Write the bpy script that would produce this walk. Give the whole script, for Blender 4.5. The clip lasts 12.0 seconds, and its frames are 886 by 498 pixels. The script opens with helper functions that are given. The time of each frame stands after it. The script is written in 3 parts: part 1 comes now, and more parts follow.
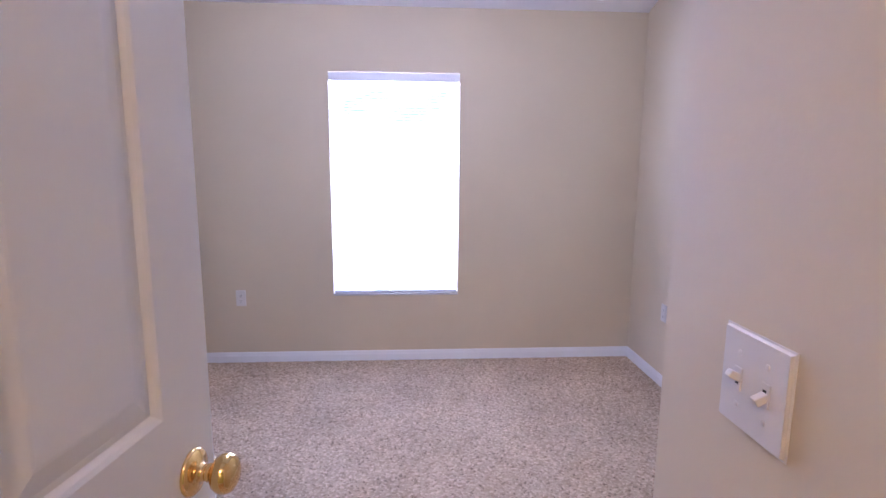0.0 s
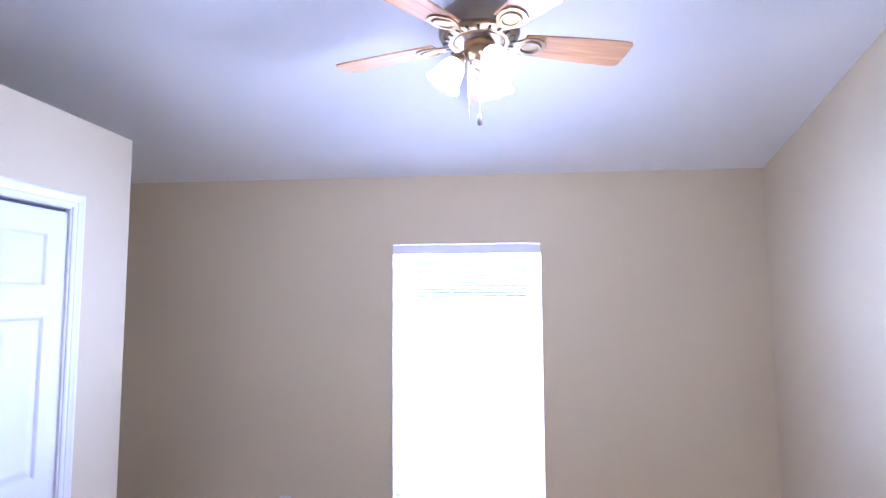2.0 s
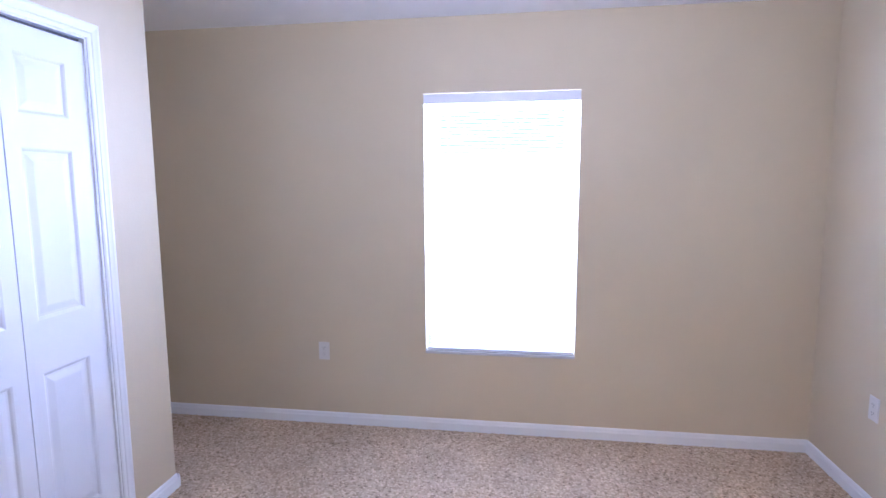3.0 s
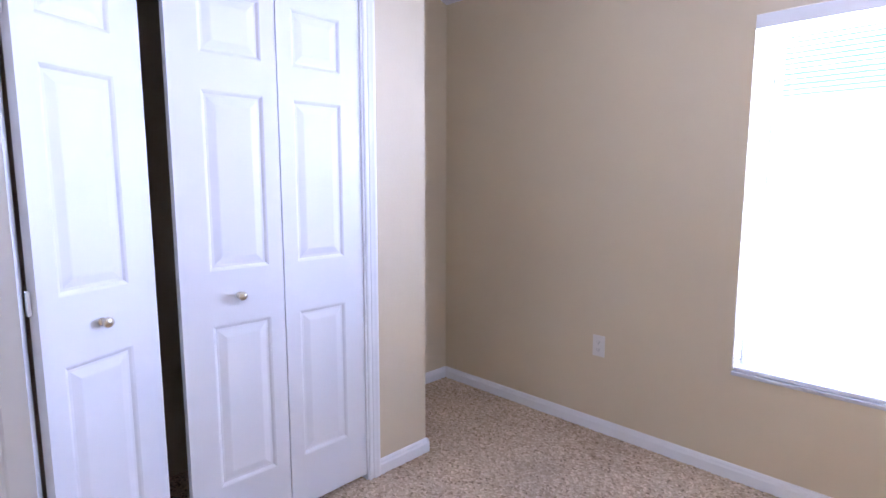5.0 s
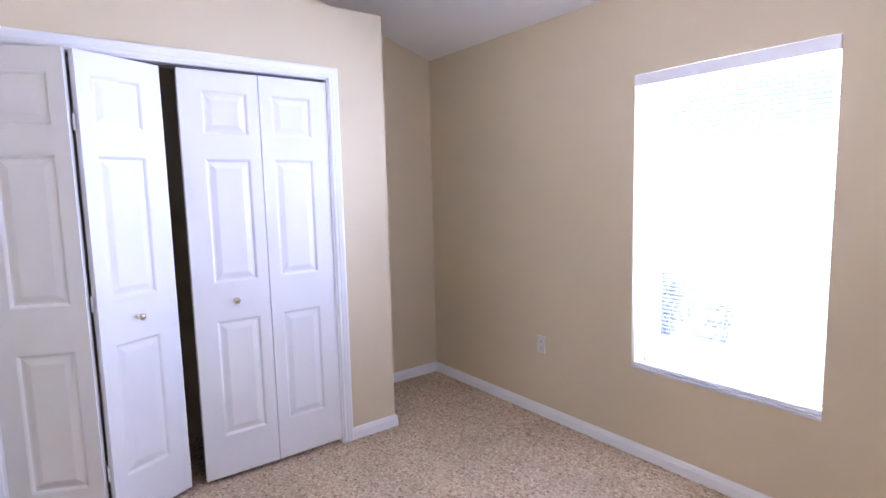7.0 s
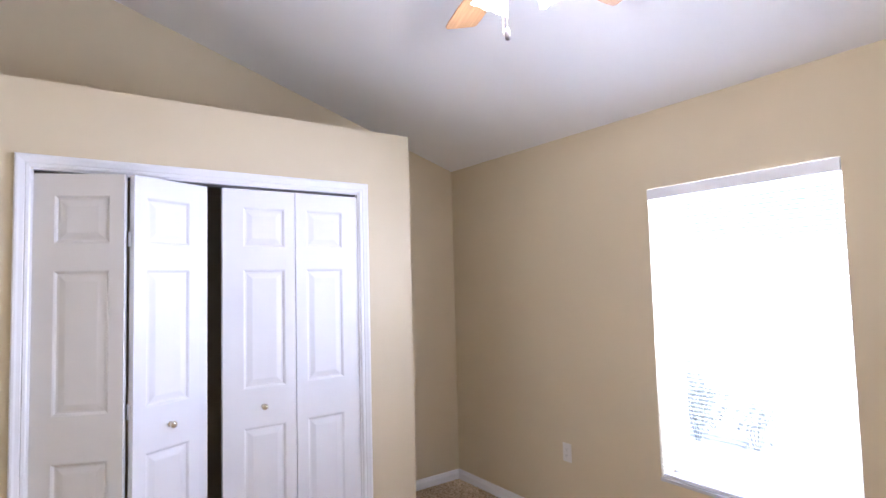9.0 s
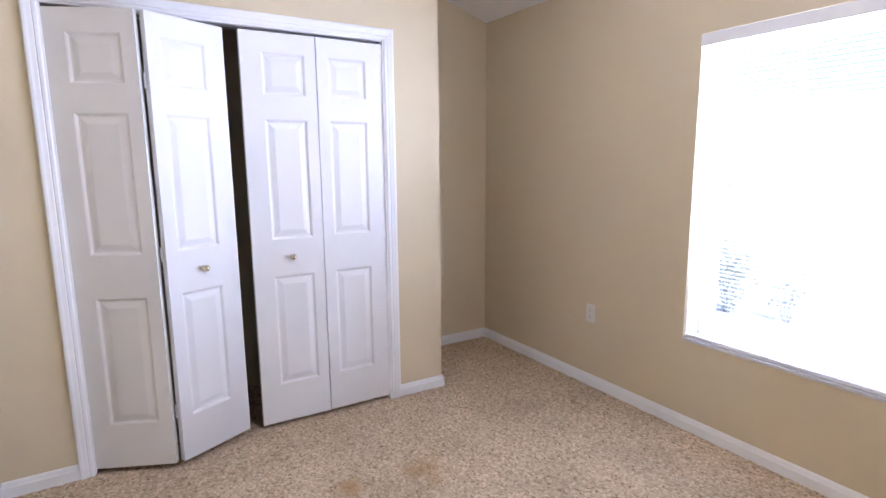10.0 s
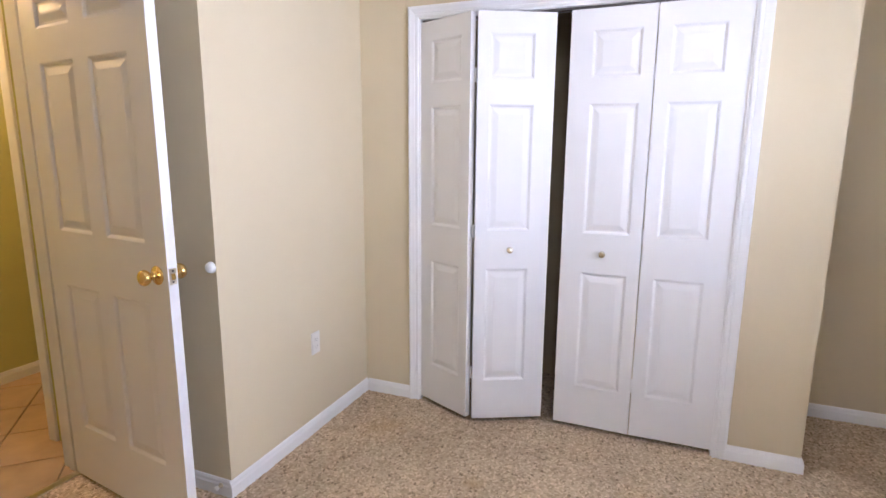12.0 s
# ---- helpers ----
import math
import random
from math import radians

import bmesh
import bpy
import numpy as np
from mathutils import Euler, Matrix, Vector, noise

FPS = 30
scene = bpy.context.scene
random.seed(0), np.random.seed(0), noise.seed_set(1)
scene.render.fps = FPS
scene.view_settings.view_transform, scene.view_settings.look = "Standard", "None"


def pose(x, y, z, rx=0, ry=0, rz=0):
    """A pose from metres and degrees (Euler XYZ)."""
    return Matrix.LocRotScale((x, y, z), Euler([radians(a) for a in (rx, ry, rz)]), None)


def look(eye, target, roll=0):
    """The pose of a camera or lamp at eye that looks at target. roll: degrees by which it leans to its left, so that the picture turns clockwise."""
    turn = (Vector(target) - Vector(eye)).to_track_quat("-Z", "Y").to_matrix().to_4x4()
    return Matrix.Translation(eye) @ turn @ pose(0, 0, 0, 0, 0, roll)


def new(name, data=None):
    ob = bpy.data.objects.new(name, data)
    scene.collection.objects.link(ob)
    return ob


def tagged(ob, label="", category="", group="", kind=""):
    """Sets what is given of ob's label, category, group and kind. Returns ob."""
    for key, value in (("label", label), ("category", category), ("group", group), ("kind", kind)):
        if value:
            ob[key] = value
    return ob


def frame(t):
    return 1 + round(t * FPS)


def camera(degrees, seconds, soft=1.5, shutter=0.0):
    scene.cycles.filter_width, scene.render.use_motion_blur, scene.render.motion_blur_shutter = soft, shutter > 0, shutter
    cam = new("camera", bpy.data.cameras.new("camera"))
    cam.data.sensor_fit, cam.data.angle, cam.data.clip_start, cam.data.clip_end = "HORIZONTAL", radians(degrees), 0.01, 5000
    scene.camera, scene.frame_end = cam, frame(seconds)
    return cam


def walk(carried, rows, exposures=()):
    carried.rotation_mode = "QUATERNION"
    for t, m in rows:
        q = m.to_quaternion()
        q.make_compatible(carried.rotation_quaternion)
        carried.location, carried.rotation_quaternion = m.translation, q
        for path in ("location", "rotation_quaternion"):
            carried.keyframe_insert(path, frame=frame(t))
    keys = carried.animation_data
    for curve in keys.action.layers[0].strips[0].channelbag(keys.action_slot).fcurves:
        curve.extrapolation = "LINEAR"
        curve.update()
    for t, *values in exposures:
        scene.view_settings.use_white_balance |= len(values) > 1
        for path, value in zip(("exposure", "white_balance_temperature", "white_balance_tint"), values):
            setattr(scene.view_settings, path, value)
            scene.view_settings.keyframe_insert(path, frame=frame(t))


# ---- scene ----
cam = camera(79.1, 12.0)
PATH = [
    (0, (1.664, -0.724, 1.427), (1.793, 1.246, 1.107), 0.4),
    (0.5, (1.699, -0.547, 1.475), (1.716, 1.443, 1.276), -0.9),
    (1, (1.702, -0.382, 1.515), (1.626, 1.616, 1.506), -1.1),
    (1.5, (1.67, -0.262, 1.635), (1.555, 1.73, 1.812), -1.2),
    (2, (1.72, -0.174, 1.715), (1.545, 1.811, 1.885), -0.3),
    (2.5, (1.679, -0.158, 1.604), (1.505, 1.834, 1.547), -0.1),
    (2.7, (1.687, -0.122, 1.563), (1.473, 1.859, 1.389), -0.2),
    (4.3, (1.781, 0.132, 1.379), (0.871, 1.881, 1.042), 0.9),
    (4.5, (1.803, 0.277, 1.377), (0.702, 1.92, 1.081), 1.3),
    (5, (1.84, 0.492, 1.344), (0.445, 1.902, 1.088), 0.1),
    (5.5, (2.095, 0.651, 1.335), (0.554, 1.887, 1.023), 1.5),
    (6, (2.398, 0.524, 1.357), (0.89, 1.794, 1.019), 1.2),
    (6.5, (2.60, 0.46, 1.425), (1.1, 1.745, 1.096), 0.3),
    (7, (2.775, 0.548, 1.47), (1.19, 1.743, 1.246), -1.4),
    (7.2, (2.767, 0.51, 1.48), (1.18, 1.729, 1.373), -1.4),
    (8.8, (2.809, 0.459, 1.543), (1.203, 1.625, 1.789), -1.7),
    (9, (2.844, 0.471, 1.556), (1.213, 1.622, 1.674), -1.5),
    (9.5, (2.835, 0.487, 1.5), (1.186, 1.612, 1.381), -1.0),
    (10, (2.807, 0.556, 1.43), (1.118, 1.576, 1.103), -0.5),
    (10.5, (2.719, 0.664, 1.368), (0.935, 1.464, 0.95), 0.5),
    (11, (2.755, 0.922, 1.4), (0.84, 1.299, 0.945), 1.0),
    (11.5, (2.765, 1.362, 1.41), (0.835, 1.129, 0.947), -0.2),
    (12, (2.648, 1.56, 1.425), (0.825, 0.822, 1.06), 0.4),
]
EXPOSURES = [(0.0, 0.56, 4500, 40), (1.0, 0.64, 4390, 32), (2.5, 0.68, 4380, 31), (4.5, 0.66, 4570, 31), (7.0, 0.64, 4830, 30), (9.5, 0.63, 5120, 24), (10.5, 0.60, 5080, 24), (12.0, 0.62, 5320, 22)]
walk(cam, [(t, look(eye, target, roll)) for t, eye, target, roll in PATH], EXPOSURES)

# ---- world, sun, large lights ----
world = bpy.data.worlds.new("world")
scene.world = world
world.use_nodes = True
wn = world.node_tree.nodes
sky = wn.new("ShaderNodeTexSky")
sky.sky_type = "NISHITA"
sky.sun_disc = False
sky.sun_elevation, sky.sun_rotation = radians(46), radians(110)
wn["Background"].inputs["Strength"].default_value = 0.15
world.node_tree.links.new(sky.outputs[0], wn["Background"].inputs["Color"])


def lamp(name, kind, energy, colour, m, **kw):
    data = bpy.data.lights.new(name, kind)
    data.energy, data.color = energy, colour
    if kind == "AREA":
        data.shape, data.size, data.size_y = "RECTANGLE", kw["size"], kw["size_y"]
    elif kind == "SUN":
        data.angle = radians(0.5)
    else:
        data.shadow_soft_size = kw["size"]
    ob = new(name, data)
    ob.matrix_world = m
    return ob


# the sun stands behind the house, so no beam enters the window
lamp("sun", "SUN", 5.0, (1.0, 0.95, 0.86), look((8, -3, 9), (0, 0, 0)))

# ---- plan, in metres ----
WX, CX, EX = -0.655, 0.0, 3.305        # west wall, closet front, east wall
NY, SY = 3.042, 0.0                    # window wall, south wall
AX0, AX1 = 1.112, 2.035                # entry alcove
DY = -0.74                             # room face of the entry wall
CLY = 2.233                            # north end of the closet
LEDGE = 2.468                           # top of the closet
EAVE, RISE = 2.44, 0.325               # ceiling at the window wall, and its slope
WIN = (1.132, 2.018, 0.497, 2.020)     # window opening x0, x1, z0, z1
CO0, CO1, COZ = 0.352, 1.872, 2.078    # closet opening
DO0, DO1, DOZ = 1.232, 2.020, 2.05     # entry opening
FAN = (1.692, 1.585)


def ceil_z(y):
    return EAVE + RISE * (NY - y)


# window light: the sky's light in the opening, outside the panes
lamp("window_daylight", "AREA", 68, (0.90, 0.945, 1.0), look(((WIN[0] + WIN[1]) / 2, NY + 0.26, 1.46), ((WIN[0] + WIN[1]) / 2, 0, 0.2)), size=0.88, size_y=1.20)


# ---- materials ----
def mat(name, colour, rough=0.5, metal=0.0, vary=0.0, scale=8.0, bump=0.0, bump_scale=200.0, **kw):
    m = bpy.data.materials.new(name)
    m.use_nodes = True
    n, l = m.node_tree.nodes, m.node_tree.links
    b = n["Principled BSDF"]
    b.inputs["Roughness"].default_value, b.inputs["Metallic"].default_value = rough, metal
    b.inputs["Base Color"].default_value = (*colour, 1)
    co = n.new("ShaderNodeTexCoord")
    if vary:
        t = n.new("ShaderNodeTexNoise")
        t.inputs["Scale"].default_value, t.inputs["Detail"].default_value = scale, 5
        l.new(co.outputs["Object"], t.inputs["Vector"])
        r = n.new("ShaderNodeValToRGB")
        r.color_ramp.elements[0].position, r.color_ramp.elements[1].position = 0.3, 0.7
        r.color_ramp.elements[0].color = (*[c * (1 - vary) for c in colour], 1)
        r.color_ramp.elements[1].color = (*[min(1, c * (1 + vary)) for c in colour], 1)
        l.new(t.outputs["Fac"], r.inputs["Fac"])
        l.new(r.outputs["Color"], b.inputs["Base Color"])
        q = n.new("ShaderNodeMapRange")
        q.inputs["To Min"].default_value, q.inputs["To Max"].default_value = rough * 0.85, min(1, rough * 1.15)
        l.new(t.outputs["Fac"], q.inputs["Value"])
        l.new(q.outputs["Result"], b.inputs["Roughness"])
    if bump:
        t = n.new("ShaderNodeTexNoise")
        t.inputs["Scale"].default_value, t.inputs["Detail"].default_value = bump_scale, 3
        l.new(co.outputs["Object"], t.inputs["Vector"])
        u = n.new("ShaderNodeBump")
        u.inputs["Strength"].default_value, u.inputs["Distance"].default_value = bump, kw.get("depth", 0.002)
        l.new(t.outputs["Fac"], u.inputs["Height"])
        l.new(u.outputs["Normal"], b.inputs["Normal"])
    return m


def carpet_material():
    m = mat("carpet", (0.4, 0.3, 0.2), 0.95)
    n, l = m.node_tree.nodes, m.node_tree.links
    b = n["Principled BSDF"]
    co = n.new("ShaderNodeTexCoord")
    v = n.new("ShaderNodeTexVoronoi")
    v.inputs["Scale"].default_value = 96
    l.new(co.outputs["Object"], v.inputs["Vector"])
    sep = n.new("ShaderNodeSeparateColor")
    l.new(v.outputs["Color"], sep.inputs["Color"])
    r = n.new("ShaderNodeValToRGB")
    e = r.color_ramp.elements
    e[0].position, e[0].color = 0.0, (0.24, 0.172, 0.104, 1)
    e[1].position, e[1].color = 1.0, (0.71, 0.565, 0.383, 1)
    for p, c in ((0.09, (0.39, 0.29, 0.183, 1)), (0.35, (0.49, 0.375, 0.242, 1)), (0.75, (0.57, 0.443, 0.297, 1))):
        x = e.new(p)
        x.color = c
    l.new(sep.outputs["Red"], r.inputs["Fac"])
    big = n.new("ShaderNodeTexNoise")
    big.inputs["Scale"].default_value, big.inputs["Detail"].default_value = 2.6, 4
    l.new(co.outputs["Object"], big.inputs["Vector"])
    wear = n.new("ShaderNodeMapRange")
    wear.inputs["From Min"].default_value, wear.inputs["From Max"].default_value = 0.3, 0.7
    wear.inputs["To Min"].default_value, wear.inputs["To Max"].default_value = 0.86, 1.1
    l.new(big.outputs["Fac"], wear.inputs["Value"])
    mul = n.new("ShaderNodeVectorMath")
    mul.operation = "SCALE"
    l.new(r.outputs["Color"], mul.inputs[0])
    l.new(wear.outputs["Result"], mul.inputs["Scale"])
    # two old orange spills in front of the closet, and a fainter traffic mark
    last = mul.outputs["Vector"]
    for cx, cy, size, amount in ((0.73, 1.33, 0.11, 0.75), (0.77, 1.66, 0.17, 0.6), (0.36, 0.32, 0.17, 0.4), (0.64, 0.90, 0.09, 0.35)):
        mp = n.new("ShaderNodeMapping")
        mp.inputs["Location"].default_value = (-cx, -cy, 0)
        l.new(co.outputs["Object"], mp.inputs["Vector"])
        warp = n.new("ShaderNodeTexNoise")
        warp.inputs["Scale"].default_value, warp.inputs["Detail"].default_value = 14, 4
        l.new(co.outputs["Object"], warp.inputs["Vector"])
        ln = n.new("ShaderNodeVectorMath")
        ln.operation = "LENGTH"
        l.new(mp.outputs["Vector"], ln.inputs[0])
        add = n.new("ShaderNodeMath")
        add.operation = "MULTIPLY_ADD"
        add.inputs[1].default_value = size * 1.6
        l.new(warp.outputs["Fac"], add.inputs[0])
        l.new(ln.outputs["Value"], add.inputs[2])
        fall = n.new("ShaderNodeMapRange")
        fall.inputs["From Min"].default_value, fall.inputs["From Max"].default_value = size * 0.75, size * 1.7
        fall.inputs["To Min"].default_value, fall.inputs["To Max"].default_value = amount, 0.0
        l.new(add.outputs["Value"], fall.inputs["Value"])
        mix = n.new("ShaderNodeMix")
        mix.data_type = "RGBA"
        mix.inputs[7].default_value = (0.38, 0.225, 0.075, 1)
        l.new(fall.outputs["Result"], mix.inputs[0])
        l.new(last, mix.inputs[6])
        last = mix.outputs[2]
    l.new(last, b.inputs["Base Color"])
    bp = n.new("ShaderNodeBump")
    bp.inputs["Strength"].default_value, bp.inputs["Distance"].default_value = 0.65, 0.004
    l.new(v.outputs["Distance"], bp.inputs["Height"])
    bp.invert = True
    l.new(bp.outputs["Normal"], b.inputs["Normal"])
    return m


def wood_material():
    m = mat("maple", (0.5, 0.3, 0.15), 0.4)
    n, l = m.node_tree.nodes, m.node_tree.links
    b = n["Principled BSDF"]
    co, mp = n.new("ShaderNodeTexCoord"), n.new("ShaderNodeMapping")
    mp.inputs["Scale"].default_value = (2.5, 40, 20)
    l.new(co.outputs["Object"], mp.inputs["Vector"])
    t = n.new("ShaderNodeTexNoise")
    t.inputs["Scale"].default_value, t.inputs["Detail"].default_value = 1.6, 6
    l.new(mp.outputs["Vector"], t.inputs["Vector"])
    r = n.new("ShaderNodeValToRGB")
    r.color_ramp.elements[0].position, r.color_ramp.elements[0].color = 0.3, (0.44, 0.225, 0.085, 1)
    r.color_ramp.elements[1].position, r.color_ramp.elements[1].color = 0.7, (0.62, 0.37, 0.17, 1)
    l.new(t.outputs["Fac"], r.inputs["Fac"])
    l.new(r.outputs["Color"], b.inputs["Base Color"])
    return m


def glow_material(name, colour, strength):
    m = mat(name, (0.9, 0.87, 0.8), 0.35)
    b = m.node_tree.nodes["Principled BSDF"]
    b.inputs["Emission Color"].default_value, b.inputs["Emission Strength"].default_value = (*colour, 1), strength
    return m


def slat_material():
    m = mat("blind_vinyl", (0.85, 0.85, 0.84), 0.45)
    n, l = m.node_tree.nodes, m.node_tree.links
    tr, mx = n.new("ShaderNodeBsdfTranslucent"), n.new("ShaderNodeMixShader")
    tr.inputs["Color"].default_value = (0.85, 0.86, 0.86, 1)
    mx.inputs[0].default_value = 0.45
    l.new(n["Principled BSDF"].outputs[0], mx.inputs[1])
    l.new(tr.outputs[0], mx.inputs[2])
    l.new(mx.outputs[0], n["Material Output"].inputs["Surface"])
    return m


def glass_material():
    m = mat("window_glass", (1, 1, 1), 0.0)
    b = m.node_tree.nodes["Principled BSDF"]
    b.inputs["Transmission Weight"].default_value, b.inputs["IOR"].default_value = 1.0, 1.05
    return m


M_WALL = mat("wall_paint_beige", (0.62, 0.53, 0.355), 0.75, vary=0.025, scale=1.7, bump=0.25, bump_scale=90, depth=0.0015)
M_CEIL = mat("ceiling_paint", (0.84, 0.835, 0.83), 0.9, vary=0.02, scale=2.0, bump=0.35, bump_scale=70, depth=0.002)
M_HALL = mat("hall_paint", (0.55, 0.54, 0.20), 0.75, vary=0.03, scale=2.0, bump=0.2, bump_scale=90, depth=0.0015)
M_TRIM = mat("trim_semigloss_white", (0.80, 0.80, 0.80), 0.38, vary=0.015, scale=6, bump=0.05, bump_scale=60, depth=0.001)
M_DOOR = mat("door_enamel_white", (0.76, 0.755, 0.755), 0.5, vary=0.015, scale=5, bump=0.08, bump_scale=120, depth=0.001)
M_PLATE = mat("plate_plastic", (0.70, 0.67, 0.62), 0.3, vary=0.01)
M_DARK = mat("dark_slot", (0.03, 0.03, 0.03), 0.6)
M_BRASS = mat("polished_brass", (0.83, 0.60, 0.22), 0.12, 1.0, vary=0.06, scale=25)
M_NICKEL = mat("satin_knob", (0.72, 0.66, 0.52), 0.22, 1.0, vary=0.04, scale=30)
M_STEEL = mat("latch_metal", (0.66, 0.60, 0.46), 0.3, 1.0, vary=0.05, scale=30)
M_FANBODY = mat("fan_pewter", (0.30, 0.255, 0.22), 0.3, 0.9, vary=0.08, scale=20)
M_FANBRASS = mat("fan_antique_brass", (0.45, 0.34, 0.20), 0.32, 1.0, vary=0.1, scale=30)
M_WOOD = wood_material()
M_SHADE = glow_material("frosted_shade", (1.0, 0.86, 0.66), 4.0)
# frosted glass passes part of the bulbs' light on to the ceiling
sn = M_SHADE.node_tree
shade_tr, shade_mix = sn.nodes.new("ShaderNodeBsdfTranslucent"), sn.nodes.new("ShaderNodeMixShader")
shade_tr.inputs["Color"].default_value = (0.95, 0.92, 0.86, 1)
shade_mix.inputs[0].default_value = 0.2
sn.links.new(sn.nodes["Principled BSDF"].outputs[0], shade_mix.inputs[1])
sn.links.new(shade_tr.outputs[0], shade_mix.inputs[2])
sn.links.new(shade_mix.outputs[0], sn.nodes["Material Output"].inputs["Surface"])
M_HALLGLOBE = glow_material("hall_globe", (1.0, 0.70, 0.36), 6.0)
M_SLAT = slat_material()
M_GLASS = glass_material()
M_VINYL = mat("window_vinyl", (0.8, 0.8, 0.8), 0.4, vary=0.02)
M_SILL = mat("sill_marble", (0.55, 0.55, 0.57), 0.25, vary=0.06, scale=9)
M_TILE = mat("hall_tile_ceramic", (0.46, 0.32, 0.19), 0.3, vary=0.14, scale=7, bump=0.1, bump_scale=40)
M_GROUT = mat("grout", (0.30, 0.24, 0.17), 0.9, vary=0.1, scale=40)
M_GRASS = mat("grass", (0.10, 0.14, 0.05), 0.95, vary=0.4, scale=3, bump=0.6, bump_scale=30, depth=0.02)
M_BRIGHT_GROUND = mat("bright_ground_pale", (0.58, 0.57, 0.54), 0.9, vary=0.08, scale=5, bump=0.3, bump_scale=40)
M_LEAF = mat("leaf", (0.46, 0.47, 0.38), 0.6, vary=0.4, scale=6)
M_BARK = mat("bark", (0.16, 0.12, 0.09), 0.9, vary=0.3, scale=20, bump=0.5, bump_scale=40)
M_RUBBER = mat("white_rubber", (0.78, 0.78, 0.76), 0.55, vary=0.02)
M_WAND = mat("wand_acrylic", (0.30, 0.30, 0.31), 0.2, vary=0.03)
M_FOB_GAP_SHADE = mat("fob_and_gap_shade", (0.10, 0.085, 0.075), 0.4, vary=0.1)
M_CARPET = carpet_material()
# thin leaves let the sun through
ln = M_LEAF.node_tree
leaf_tr, leaf_mix = ln.nodes.new("ShaderNodeBsdfTranslucent"), ln.nodes.new("ShaderNodeMixShader")
leaf_tr.inputs["Color"].default_value = (0.58, 0.60, 0.48, 1)
leaf_mix.inputs[0].default_value = 0.5
ln.links.new(ln.nodes["Principled BSDF"].outputs[0], leaf_mix.inputs[1])
ln.links.new(leaf_tr.outputs[0], leaf_mix.inputs[2])
ln.links.new(leaf_mix.outputs[0], ln.nodes["Material Output"].inputs["Surface"])


# ---- mesh helpers ----
def to_mesh(name, bm, material, smooth=False):
    bmesh.ops.recalc_face_normals(bm, faces=bm.faces)
    me = bpy.data.meshes.new(name)
    bm.to_mesh(me)
    bm.free()
    me.materials.append(material)
    if smooth:
        me.shade_smooth()
    return me


def part(name, bm, material, parent=None, label="", smooth=False):
    ob = new(name, to_mesh(name, bm, material, smooth) if isinstance(bm, bmesh.types.BMesh) else bm)
    ob.parent = parent
    return tagged(ob, label)


def structure(name, bm, material, label="", category=""):
    return tagged(part(name, bm, material), label, category, kind="structure")


def thing(name, m, label, category, group=""):
    ob = new(name)
    ob.empty_display_size = 0.05
    ob.matrix_world = m
    return tagged(ob, label, category, group)


def box(x0, x1, y0, y1, z0, z1, bevel=0.0, bm=None):
    bm = bm or bmesh.new()
    r = bmesh.ops.create_cube(bm, size=1, matrix=Matrix.Translation(((x0 + x1) / 2, (y0 + y1) / 2, (z0 + z1) / 2)) @ Matrix.Diagonal((x1 - x0, y1 - y0, z1 - z0, 1)))
    if bevel:
        edges = list({e for v in r["verts"] for e in v.link_edges})
        bmesh.ops.bevel(bm, geom=edges, offset=bevel, segments=2, affect="EDGES", profile=0.6)
    return bm


def prism(outline, axis, a, b):
    """A closed outline of (u, v), drawn out along axis from a to b (x: u=y, v=z; y: u=x, v=z; z: u=x, v=y)."""
    bm = bmesh.new()

    def at(u, v, w):
        return {"x": (w, u, v), "y": (u, w, v), "z": (u, v, w)}[axis]
    lo = [bm.verts.new(at(u, v, a)) for u, v in outline]
    hi = [bm.verts.new(at(u, v, b)) for u, v in outline]
    bm.faces.new(lo)
    bm.faces.new(hi)
    for i in range(len(lo)):
        j = (i + 1) % len(lo)
        bm.faces.new((lo[i], lo[j], hi[j], hi[i]))
    return bm


def lathe(profile, n=24, m=None):
    """A profile of (radius, height), turned round z."""
    bm = bmesh.new()
    rings = []
    for r, z in profile:
        rings.append([bm.verts.new((r * math.cos(2 * math.pi * i / n), r * math.sin(2 * math.pi * i / n), z)) for i in range(n)])
    for p, q in zip(rings, rings[1:]):
        for i in range(n):
            j = (i + 1) % n
            bm.faces.new((p[i], p[j], q[j], q[i]))
    for ring in (rings[0], rings[-1]):
        bm.faces.new(ring)
    bmesh.ops.remove_doubles(bm, verts=bm.verts, dist=1e-5)
    if m is not None:
        bmesh.ops.transform(bm, matrix=m, verts=bm.verts)
    return bm


def tube(points, r, n=8):
    bm = bmesh.new()
    rings = []
    pts = [Vector(p) for p in points]
    for i, p in enumerate(pts):
        d = (pts[min(i + 1, len(pts) - 1)] - pts[max(i - 1, 0)]).normalized()
        q = d.to_track_quat("Z", "Y").to_matrix()
        rings.append([bm.verts.new(p + q @ Vector((r * math.cos(2 * math.pi * k / n), r * math.sin(2 * math.pi * k / n), 0))) for k in range(n)])
    for a, b in zip(rings, rings[1:]):
        for k in range(n):
            bm.faces.new((a[k], a[(k + 1) % n], b[(k + 1) % n], b[k]))
    bm.faces.new(rings[0])
    bm.faces.new(rings[-1])
    return bm


# ---- large structure ----
T = 0.12
# north wall round the window opening
bm = bmesh.new()
x0, x1, z0, z1 = WIN
NT = 0.20
for a in ((WX - T, x0, -0.1, 2.6), (x1, EX + T, -0.1, 2.6), (x0, x1, -0.1, z0), (x0, x1, z1, 2.6)):
    box(a[0], a[1], NY, NY + NT, a[2], a[3], bm=bm)
structure("wall_north", bm, M_WALL, "beige painted drywall wall with one window", "wall")


